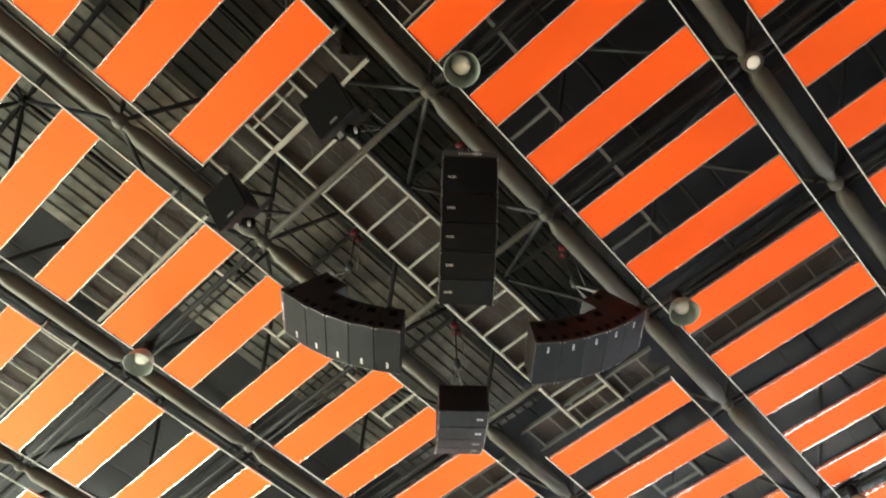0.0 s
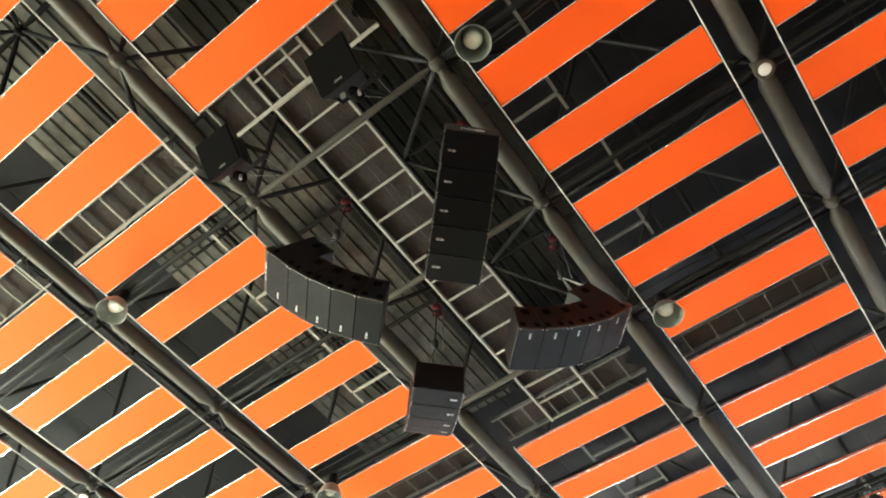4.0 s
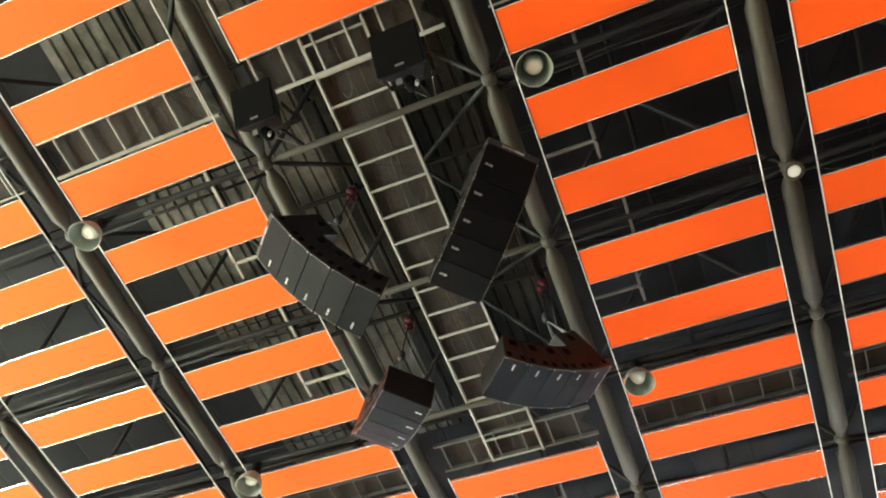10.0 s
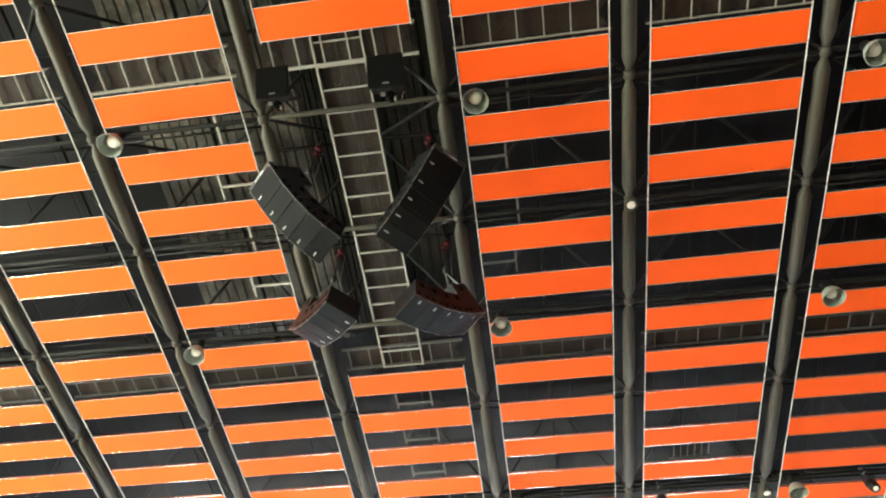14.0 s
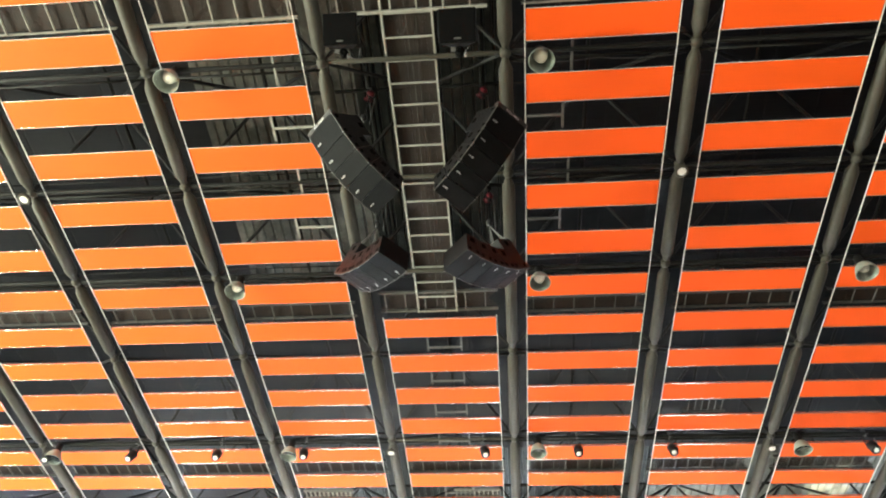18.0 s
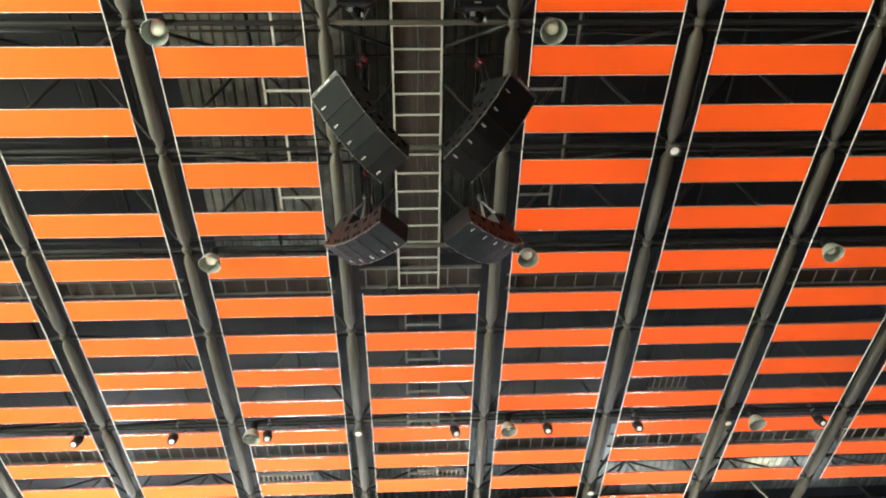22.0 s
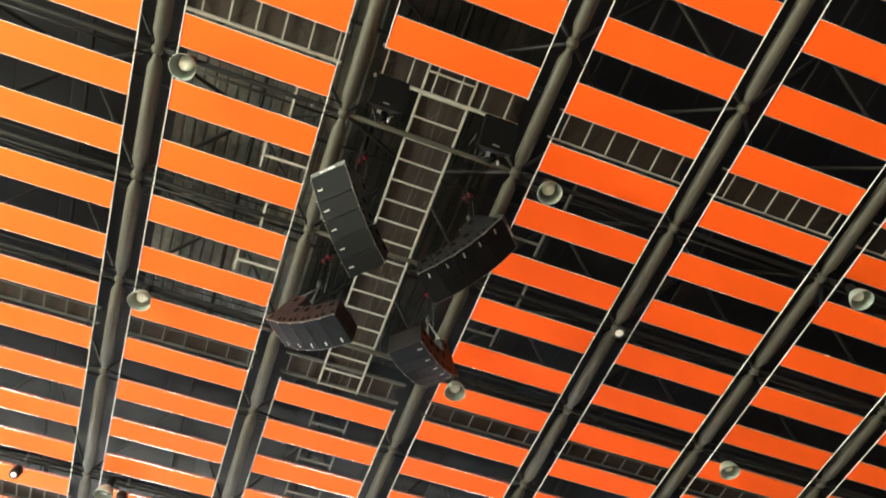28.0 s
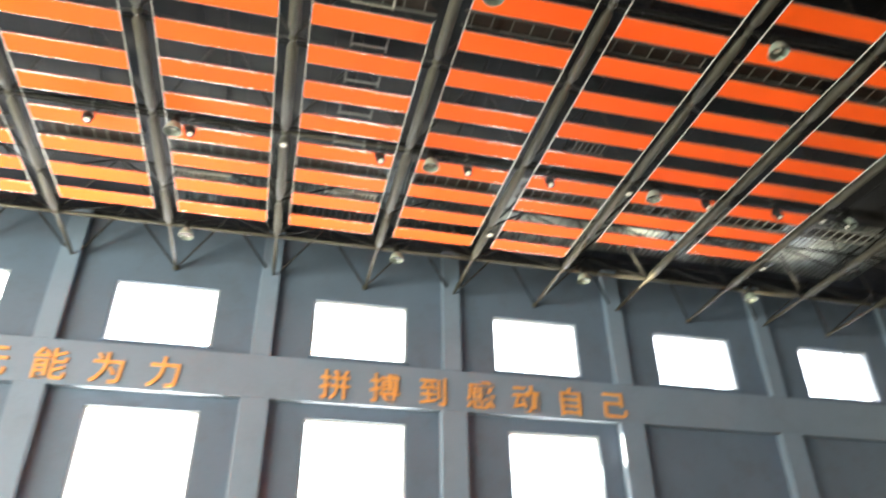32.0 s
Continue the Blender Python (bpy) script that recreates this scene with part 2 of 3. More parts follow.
def lathe(bm, profile, m=None, seg=12, smooth=True, caps=True):
    """Turns (radius, height) points round the z axis of m."""
    m = m or Matrix()
    rings = []
    for r, h in profile:
        rings.append([bm.verts.new(m @ Vector((r * math.cos(2 * math.pi * i / seg), r * math.sin(2 * math.pi * i / seg), h))) for i in range(seg)])
    for a, b in zip(rings, rings[1:]):
        for i in range(seg):
            f = bm.faces.new((a[i], a[(i + 1) % seg], b[(i + 1) % seg], b[i]))
            f.smooth = smooth
    if caps and profile[0][0] > 1e-4:
        bm.faces.new(list(reversed(rings[0])))
    if caps and profile[-1][0] > 1e-4:
        bm.faces.new(rings[-1])
    return bm


def axis(a, b):
    """A pose at a whose z axis runs to b."""
    a, b = Vector(a), Vector(b)
    return Matrix.Translation(a) @ (b - a).to_track_quat("Z", "Y").to_matrix().to_4x4()


def rod(bm, a, b, r, seg=8):
    return lathe(bm, [(r, 0), (r, (Vector(b) - Vector(a)).length)], axis(a, b), seg)


def mesh_of(bm, name, material, flat=False):
    bmesh.ops.recalc_face_normals(bm, faces=bm.faces)
    data = bpy.data.meshes.new(name)
    bm.to_mesh(data)
    bm.free()
    data.materials.append(material)
    return data


def part(name, bm, material, parent, label=""):
    ob = new(name, mesh_of(bm, name, material))
    ob.parent = parent
    return tagged(ob, label)


def share(name, data, parent, m, label=""):
    ob = new(name, data)
    ob.parent = parent
    ob.matrix_basis = m
    return tagged(ob, label)


def empty(name, m=None, **tags):
    ob = new(name)
    ob.matrix_basis = m or Matrix()
    return tagged(ob, **tags)


def thing(name, bm, material, **tags):
    return tagged(new(name, mesh_of(bm, name, material)), **tags)


def bm_box(*a):
    return box(bmesh.new(), *a)


def chamfer(bm, size, seg=1):
    bmesh.ops.bevel(bm, geom=list(bm.edges), offset=size, segments=seg, affect="EDGES")
    return bm


# ---- hall: floor, walls, windows, roof ----
def wall_with_openings(name, x0, x1, y0, y1, z0, z1, holes, material, label):
    """A wall along x with rectangular holes (x0, x1, z0, z1) of which none share a height only in part."""
    bm = bmesh.new()
    levels = sorted({z0, z1, *(h[2] for h in holes), *(h[3] for h in holes)})
    for a, b in zip(levels, levels[1:]):
        cuts = sorted((h[0], h[1]) for h in holes if h[2] <= a and h[3] >= b)
        at = x0
        for c, d in cuts + [(x1, x1)]:
            if c - at > 1e-4:
                box(bm, at, c, y0, y1, a, b)
            at = d
    return thing(name, bm, material, label=label, category="wall", kind="structure")


thing("floor", bm_box(WALL_W - 0.3, WALL_E + 0.3, WALL_S - 0.3, WALL_N + 0.6, -0.2, 0), FLOOR,
      label="varnished wooden sports hall floor", category="floor", kind="structure")
TOP_Z = DECK + 0.3
UPPER = [(x - 1.54, x + 1.54, 10.29, 12.28) for x in WINDOWS_X]
LOWER = [(x - 1.55, x + 1.55, 3.2, 8.29) for x in (*WINDOWS_X[1:4], WINDOWS_X[4] + 0.35)]
wall_with_openings("wall_north", WALL_W - 0.3, WALL_E + 0.3, WALL_N, WALL_N + 0.35, 0, TOP_Z, UPPER + LOWER, WALL_BACKLIT,
                   "grey painted wall with two rows of windows, darkened as backlit")
thing("wall_south", bm_box(WALL_W - 0.3, WALL_E + 0.3, WALL_S - 0.3, WALL_S, 0, TOP_Z), WALL, label="grey painted end wall", category="wall", kind="structure")
thing("wall_west", bm_box(WALL_W - 0.3, WALL_W, WALL_S, WALL_N, 0, TOP_Z), WALL, label="grey painted side wall", category="wall", kind="structure")
thing("wall_east", bm_box(WALL_E, WALL_E + 0.3, WALL_S, WALL_N, 0, TOP_Z), WALL_EAST, label="dark brown-grey painted side wall", category="wall", kind="structure")
thing("trim_east", bm_box(WALL_E - 0.15, WALL_E - 0.003, 12.05, WALL_N - 0.4, 0, 13.03), CREAM, label="cream painted wall panel in the corner", category="wall panel", kind="structure")

# the concrete band that bears the letters, and the piers on it
thing("trim_band", bm_box(WALL_W, WALL_E, WALL_N - 0.30, WALL_N - 0.003, 8.72, 10.05), WALL, label="grey concrete band below the upper windows", category="beam", kind="structure")
for k, b in enumerate(range(-6, 9, 2)):
    x = b * BAY - 0.08
    thing("trim_pier", chamfer(bm_box(max(x - 0.3, WALL_W + 0.01), min(x + 0.3, WALL_E - 0.01), WALL_N - 0.28, WALL_N - 0.003, 10.053, TOP_Z - 0.32), 0.02), WALL,
          label="grey plastered pier between two windows", category="pier", group="upper piers", kind="structure")
    thing("trim_column", chamfer(bm_box(max(x - 0.42, WALL_W + 0.01), min(x + 0.42, WALL_E - 0.01), WALL_N - 0.35, WALL_N - 0.003, 0, 8.717), 0.02), WALL,
          label="grey concrete column under the band", category="column", group="columns", kind="structure")


def window(n, x, z0, z1, half, bars):
    ob = empty("window_%d" % n, pose(x, WALL_N + 0.12, z0), label="overexposed window with a pale metal frame", category="window", kind="structure")
    h = z1 - z0
    bm = bmesh.new()
    for a, b, c, d in ((-half, half, 0, 0.07), (-half, half, h - 0.07, h), (-half, -half + 0.07, 0.07, h - 0.07), (half - 0.07, half, 0.07, h - 0.07)):
        box(bm, a, b, -0.04, 0.04, c, d)
    part("window_frame", bm, FRAME, ob)
    for i in range(1, bars):
        bx = -half + 2 * half * i / bars
        part("mullion", bm_box(bx - 0.02, bx + 0.02, -0.03, 0.03, 0.07, h - 0.07), FRAME, ob)
    for i in range(bars):
        a = -half + 0.07 + (2 * half - 0.14) * i / bars
        p = part("pane", bm_box(a + 0.021, a + (2 * half - 0.14) / bars - 0.021, -0.004, 0.004, 0.07, h - 0.07), GLASS, ob)
        p.visible_shadow = False
    part("window_sill", chamfer(bm_box(-half - 0.06, half + 0.06, -0.2, -0.05, -0.05, -0.003), 0.01), WALL, ob)


count = 0
for x0, x1, z0, z1 in UPPER + LOWER:
    count += 1
    window(count, (x0 + x1) / 2, z0, z1, (x1 - x0) / 2, 3)
thing("backdrop", bm_box(WALL_W - 6, WALL_E + 6, WALL_N + 3.0, WALL_N + 3.02, -1, 20), SKY, label="bright overcast sky outside the windows", category="sky", kind="structure")

# letters on the band
font_scene = bpy.context.view_layer
for word, x0, step in (("\u65e0\u80fd\u4e3a\u529b", -7.3, 1.535), ("\u62fc\u640f\u5230\u611f\u52a8\u81ea\u5df1", 2.24, 1.535)):
    for i, ch in enumerate(word):
        cu = bpy.data.curves.new("letter", "FONT")
        cu.body, cu.size, cu.extrude, cu.align_x, cu.align_y = ch, 0.98, 0.025, "CENTER", "CENTER"
        cu.offset = 0.010
        ob = new("letter_source", cu)
        font_scene.update()
        data = bpy.data.meshes.new_from_object(ob.evaluated_get(bpy.context.evaluated_depsgraph_get()))
        bpy.data.objects.remove(ob)
        data.materials.clear()
        data.materials.append(LETTER)
        ob = new("wall_letter", data)
        ob.matrix_basis = pose(x0 + step * i, WALL_N - 0.332, 9.21, 90, 0, 0)
        tagged(ob, "orange raised Chinese character on the grey band", "letter", "slogan letters")

# roof: ribbed metal over the middle bays, smooth boards elsewhere, lit and shaded by colour
def ribbed_sheet(name, x0, x1, y0, y1, material, label, pitch=0.21, deep=0.035):
    bm = bmesh.new()
    prev, x, prof = None, x0, []
    while x < x1 - 0.001:
        prof += [(x, 0.0), (min(x + pitch - 0.06, x1), 0.0), (min(x + pitch - 0.045, x1), deep), (min(x + pitch - 0.015, x1), deep)]
        x += pitch
    for px, pz in prof + [(x1, 0.0)]:
        cur = [bm.verts.new((px, y0, DECK + pz)), bm.verts.new((px, y1, DECK + pz))]
        if prev:
            bm.faces.new((prev[0], cur[0], cur[1], prev[1]))
        prev = cur
    thing(name, bm, material, label=label, category="roof", kind="structure")


BOARDS = ("smooth roof boards with fine seams, shade put into their dark colour", 1.0, 0.006)
RIBBED_X0, RIBBED_X1, RIBBED_Y, STRIP_Y0, STRIP_Y1 = -BAY, BAY, 5.9, 12.2, 15.7
ribbed_sheet("ceiling", WALL_W - 0.3, RIBBED_X0, WALL_S - 0.3, WALL_N + 0.6, SHEET_SHADED, *BOARDS)
ribbed_sheet("ceiling_middle", RIBBED_X0, 0.15, WALL_S - 0.3, RIBBED_Y, SHEET_LIT, "grey ribbed metal roof sheet, lit tone put into its colour")
ribbed_sheet("ceiling_loudspeakers", 0.15, RIBBED_X1, WALL_S - 0.3, RIBBED_Y, SHEET_HALF_LIT, "green-grey ribbed metal roof sheet, half-lit tone put into its colour")
ribbed_sheet("ceiling_front", RIBBED_X0, RIBBED_X1, RIBBED_Y, STRIP_Y0, SHEET_SHADED, *BOARDS)
ribbed_sheet("ceiling_east", RIBBED_X1, WALL_E + 0.3, WALL_S - 0.3, STRIP_Y0, SHEET_SHADED, *BOARDS)
# the sunlit east part of the strip gets the brighter copy
ribbed_sheet("ceiling_strip_west", RIBBED_X0, 7.0, STRIP_Y0, STRIP_Y1, SHEET_HALF_LIT, "ribbed metal strip of the roof beside the windows, half-lit tone in its colour")
ribbed_sheet("ceiling_strip_east", 7.0, WALL_E - 3.0, STRIP_Y0, STRIP_Y1, SHEET_LIT, "ribbed metal strip of the roof beside the windows, sunlit tone in its colour")
ribbed_sheet("ceiling_corner", WALL_E - 3.0, WALL_E + 0.3, STRIP_Y0, STRIP_Y1, SHEET_SHADED, *BOARDS)
ribbed_sheet("ceiling_end", RIBBED_X0, WALL_E + 0.3, STRIP_Y1, WALL_N + 0.6, SHEET_SHADED, *BOARDS)
thing("roof_top", bm_box(WALL_W - 0.3, WALL_E + 0.3, WALL_S - 0.3, WALL_N + 0.6, DECK + 0.12, DECK + 0.2), SHEET_SHADED, label="closed roof above the sheet", category="roof", kind="structure")

# ---- space frame ----
AXIS = HIGH + 0.08
CROWN = HIGH + 1.45
ball_mesh = mesh_of(lathe(bmesh.new(), [(0.001, -0.10), (0.038, -0.092), (0.071, -0.071), (0.092, -0.038), (0.10, 0), (0.092, 0.038), (0.071, 0.071), (0.038, 0.092), (0.001, 0.10)], seg=14), "ball_joint", TUBE)
small_ball = mesh_of(lathe(bmesh.new(), [(0.001, -0.09), (0.064, -0.064), (0.09, 0), (0.064, 0.064), (0.001, 0.09)], seg=10), "ball_joint", TUBE_DARK)
tube_cache = {}


def tube(length, r, cone, neck, material, seg):
    key = (round(length, 3), r, material.name)
    if key not in tube_cache:
        g = 0.06
        tube_cache[key] = mesh_of(lathe(bmesh.new(), [(neck, g), (neck, g + 0.07), (r * 0.86, g + 0.07 + cone * 0.7), (r, g + 0.07 + cone), (r, length - g - 0.07 - cone),
                                  (r * 0.86, length - g - 0.07 - cone * 0.7), (neck, length - g - 0.07), (neck, length - g)], seg=seg), "tube", material)
    return tube_cache[key]


def span_tube(name, a, b, r, cone, neck, material, parent, seg=10):
    a, b = Vector(a), Vector(b)
    return share(name, tube((b - a).length, r, cone, neck, material, seg), parent, axis(a, b))


for i in BEAMS:
    x = i * BAY
    truss = empty("roof_truss", label="grey painted tubular space frame truss with ball joints", category="truss", group="roof trusses", kind="structure")
    for j, y in enumerate(NODES):
        share("ball_joint", ball_mesh, truss, pose(x, y, AXIS))
        if j + 1 < len(NODES):
            y2 = NODES[j + 1]
            last = j + 2 == len(NODES)
            span_tube("bottom_chord", (x, y, AXIS), (x, y2, AXIS), 0.062 if last else 0.118, 0.6 if last else 0.16, 0.035 if last else 0.06, TUBE, truss, 16)
            if i < BEAMS[-1]:
                mid = (x + BAY / 2, (y + y2) / 2, CROWN)
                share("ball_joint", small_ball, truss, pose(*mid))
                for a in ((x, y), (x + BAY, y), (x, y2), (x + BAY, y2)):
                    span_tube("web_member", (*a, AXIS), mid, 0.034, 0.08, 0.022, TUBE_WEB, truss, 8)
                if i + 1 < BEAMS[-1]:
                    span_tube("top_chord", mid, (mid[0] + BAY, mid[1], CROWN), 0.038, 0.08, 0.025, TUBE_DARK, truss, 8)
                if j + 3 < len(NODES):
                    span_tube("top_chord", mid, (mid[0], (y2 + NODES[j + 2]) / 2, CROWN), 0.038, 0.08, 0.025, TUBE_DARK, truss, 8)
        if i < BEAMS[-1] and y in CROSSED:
            # middle bay and window end get the lit tone, other cross tubes the shaded
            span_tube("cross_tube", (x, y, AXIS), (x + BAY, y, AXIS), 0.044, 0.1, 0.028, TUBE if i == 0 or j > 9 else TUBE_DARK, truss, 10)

# ---- orange panels and their rails ----
COLS = list(range(-5, 8))
FIRST, LAST = -8, 12
ends = {3: 11, 4: 11, 5: 6, 6: 6, 7: 6}


def panel_rows(c):
    for p in range(FIRST, ends.get(c, LAST) + 1):
        if not (c == 0 and -1 <= p <= 4):
            yield p


LONG = BAY - 2 * EDGE
panel = empty("acoustic_panel", label="orange fabric ceiling panel with bright metal edge trims", category="ceiling panel", group="orange ceiling panels")
part("board", chamfer(bm_box(-LONG / 2, LONG / 2, -WIDE / 2 + 0.0172, WIDE / 2 - 0.0172, 0.006, 0.05), 0.004), ORANGE, panel)
for s in (-1, 1):
    y = s * (WIDE / 2 - 0.011)
    part("edge_trim", chamfer(bm_box(-LONG / 2, LONG / 2, y - 0.005, y + 0.006, 0, 0.028), 0.0015), WHITE, panel, "bright metal edge trim")
first = True
for c in COLS:
    for p in panel_rows(c):
        m = pose((c + 0.5) * BAY, (p + 0.5) * PITCH, HIGH)
        if first:
            panel.matrix_basis = m
            first = False
        else:
            copy_thing(panel, m)

for c in COLS:
    rows = list(panel_rows(c))
    runs = [(rows[0], -2), (5, rows[-1])] if c == 0 else [(rows[0], rows[-1])]
    for a, b in runs:
        y0, y1 = a * PITCH + 0.2, (b + 1) * PITCH - 0.25
        for s, x in ((1, c * BAY + EDGE - 0.017), (-1, (c + 1) * BAY - EDGE + 0.017)):
            thing("suspension_rail", chamfer(bm_box(x - 0.0062, x + 0.0062, y0, y1, HIGH - 0.004, HIGH + 0.014), 0.002), RAIL_WHITE,
                  label="white steel rail that carries the orange panels", category="rail", group="panel rails")

# ---- cable trays above the panels ----
def tray(points, half, step, first, label, rail=0.022, rung=0.014, z=HIGH + 0.10, steel=None):
    """A ladder tray between two points of the plan."""
    (xa, ya), (xb, yb) = points
    ob = empty("cable_tray", axis((xa, ya, z), (xb, yb, z)), label=label, category="cable tray", group="cable trays")
    length = math.hypot(xb - xa, yb - ya)
    along = (Vector((xb, yb, 0)) - Vector((xa, ya, 0))).normalized()
    side = Vector((-along.y, along.x, 0))
    inv = ob.matrix_basis.inverted()

    def bar(name, a, b, w, h):
        a, b = Vector((*a, z)), Vector((*b, z))
        d = (b - a).normalized()
        s = Vector((-d.y, d.x, 0)) * w
        bm = bmesh.new()
        v = [bm.verts.new(inv @ (p + q + Vector((0, 0, r)))) for p in (a, b) for q in (-s, s) for r in (0, h)]
        for f in ((0, 1, 3, 2), (4, 6, 7, 5), (0, 4, 5, 1), (2, 3, 7, 6), (0, 2, 6, 4), (1, 5, 7, 3)):
            bm.faces.new([v[i] for i in f])
        part(name, bm, steel or GALV, ob)

    o = Vector((xa, ya, 0))
    for s in (-1, 1):
        a, b = o + side * half * s, o + side * half * s + along * length
        bar("side_rail", a.xy, b.xy, rail, 0.07)
    bm = bmesh.new()
    w, d = half - 0.03, 0.0
    while d < length - 2 * w:
        for s in (-1, 1):
            p, q = o + along * d - side * w * s, o + along * (d + 2 * w) + side * w * s
            v = [bm.verts.new(inv @ Vector((r.x + along.x * h, r.y + along.y * h, z + 0.08 + s * 0.002))) for r, h in ((p, -0.013), (p, 0.013), (q, 0.013), (q, -0.013))]
            bm.faces.new(v)
        d += 0.040
    part("walkway_mesh", bm, MESH, ob, "rusty brown mesh laid on the tray")
    d = first
    while d < length:
        p = o + along * d
        bar("rung", (p - side * (half - rail)).xy, (p + side * (half - rail)).xy, rung, 0.03)
        d += step
    return ob


tray([(1.475, -1.30), (1.475, 5.55)], 0.405, 0.395, 0.10, "galvanised ladder tray over the loudspeakers", 0.017, 0.014, HIGH + 0.12)
for c in range(-5, 8):
    a, b = c * BAY + EDGE - 0.06, (c + 1) * BAY - EDGE + 0.06
    near, first = c in (-1, 0), 0.12 + 0.07 * (c % 3)
    tray([(a, -1.09), (b, -1.09)], 0.25, 0.42, first, "galvanised cable ladder in a gap between panels", 0.022 if near else 0.010, 0.012 if near else 0.009, HIGH + 0.10)
    if c == 0:
        tray([(a, 5.26), (b, 5.26)], 0.25, 0.42, first, "dull steel cable ladder behind the loudspeakers", 0.018, 0.012, HIGH + 0.13, STEEL_DULL)
    else:
        tray([(a, 5.43), (b, 5.43)], 0.19, 0.42, first, "dull steel cable ladder in a gap between panels", 0.006, 0.008, HIGH + 0.13, STEEL_DULL)
for c in range(-5, 8):
    a, b = c * BAY + EDGE - 0.06, (c + 1) * BAY - EDGE + 0.06
    tray([(a, 10.85), (b, 10.85)], 0.25, 0.30, 0.1, "dull steel cable ladder in a gap between panels", 0.010, 0.009, HIGH + 0.13, GALV if c > 3 else STEEL_DULL)
for a, b in ((-2.66, -1.3), (1.4, 2.6)):
    tray([(a, 12.0), (b, 12.0)], 0.16, 0.12, 0.06, "short steel ladder in a gap near the windows", 0.006, 0.012, HIGH + 0.10)
tray([(6.95, 8.56), (7.9, 8.56)], 0.30, 0.15, 0.1, "short steel ladder in a gap between panels", 0.003, 0.005, HIGH + 0.10, STEEL_DULL)

for pts, r0 in (([(1.43, -1.25, HIGH + 0.155), (1.50, 0.4, HIGH + 0.155), (1.46, 2.2, HIGH + 0.155), (1.53, 4.0, HIGH + 0.155), (1.47, 5.4, HIGH + 0.155)], 0.006),
                ([(1.62, -1.2, HIGH + 0.155), (1.58, 1.1, HIGH + 0.155), (1.66, 3.1, HIGH + 0.155), (1.60, 5.4, HIGH + 0.155)], 0.004)):
    bm = bmesh.new()
    for a, b in zip(pts, pts[1:]):
        rod(bm, a, b, r0, 6)
    thing("cable", bm, TUBE, label="thin grey cable lying in the cable tray", category="cable", group="tray cables")

# small light steel frames in the gaps
def keel_frame(bars, label, steel=None):
    ob = empty("hanger_frame", pose(0, 0, HIGH + 0.06), label=label, category="steel frame", group="hanger frames")
    for x0, x1, y0, y1 in bars:
        part("bar", bm_box(x0, x1, y0, y1, 0, 0.035), steel or GALV, ob)


for y in (1.07, 3.21):
    for a, b in ((1 * BAY + EDGE, 1 * BAY + EDGE + 0.62), (-EDGE - 0.75, -EDGE)):
        inner = b if a > 0 else a
        keel_frame([(a, b, y - 0.02, y + 0.02), (inner - 0.02, inner + 0.02, y - 0.24, y - 0.02), (inner - 0.02, inner + 0.02, y + 0.02, y + 0.24)], "pale steel hanger frame in a gap between panels", STEEL_DULL if a > 0 else GALV)
for x, y in ((4.10, 0.02), (4.10, 2.15), (-0.82, 0.02), (-0.82, 2.15)):
    keel_frame([(x - 0.02, x + 0.02, y - 0.27, y + 0.27)], "pale steel hanger post in a gap between panels", STEEL_DULL if x > 0 else GALV)
for y in (6.42, 7.49, 8.56, 9.63, 11.77):
    keel_frame([(1.2, 1.9, y + 0.10, y + 0.135), (1.165, 1.2, y - 0.22, y + 0.22), (1.9, 1.935, y - 0.22, y + 0.22)], "dull steel hanger frame in a gap between panels", STEEL_DULL)

# conduits and loose cables on the cross tubes
for y in CROSSED[1:]:
    for dy, dz, r, m in ((0.14, 0.03, 0.022, TUBE_DARK), (-0.12, 0.10, 0.012, TUBE_DARK)):
        for xa, xb in ((-15.1, -0.05), (BAY + 0.05, 24.2)) if y < 5 else ((-15.1, 24.2),):
            ob = empty("conduit", pose(0, y + dy, AXIS + dz), label="steel cable conduit along the cross tubes", category="conduit", group="conduits")
            cuts = [xa] + [i * BAY for i in BEAMS if xa + 0.3 < i * BAY < xb - 0.3] + [xb]
            for a, b in zip(cuts, cuts[1:]):
                part("pipe", rod(bmesh.new(), (a + 0.002, 0, 0), (b - 0.002, 0, 0), r, 8), m, ob)
            for a in cuts[1:-1]:
                part("coupling", rod(bmesh.new(), (a - 0.045, 0, 0), (a + 0.045, 0, 0), r * 1.3, 8), m, ob)


def cable(points, r, name, label, sag=0.1):
    """A round cable that sags between the points."""
    pts = []
    for a, b in zip(points, points[1:]):
        for k in range(8):
            f = k / 8
            p = Vector(a).lerp(Vector(b), f)
            p.z -= sag * 4 * f * (1 - f)
            pts.append(p)
    pts.append(Vector(points[-1]))
    bm = bmesh.new()
    rings = []
    for k, p in enumerate(pts):
        d = (pts[min(k + 1, len(pts) - 1)] - pts[max(k - 1, 0)]).normalized()
        s = d.cross(Vector((0, 0, 1))).normalized() if abs(d.z) < 0.95 else d.cross(Vector((0, 1, 0))).normalized()
        u = s.cross(d)
        rings.append([bm.verts.new(p + s * r * math.cos(w) + u * r * math.sin(w)) for w in (0, 1.257, 2.513, 3.770, 5.027)])
    for a, b in zip(rings, rings[1:]):
        for k in range(5):
            bm.faces.new((a[k], a[(k + 1) % 5], b[(k + 1) % 5], b[k])).smooth = True
    return thing(name, bm, CABLE, label=label, category="cable", group="loose cables")


rng = random.Random(5)
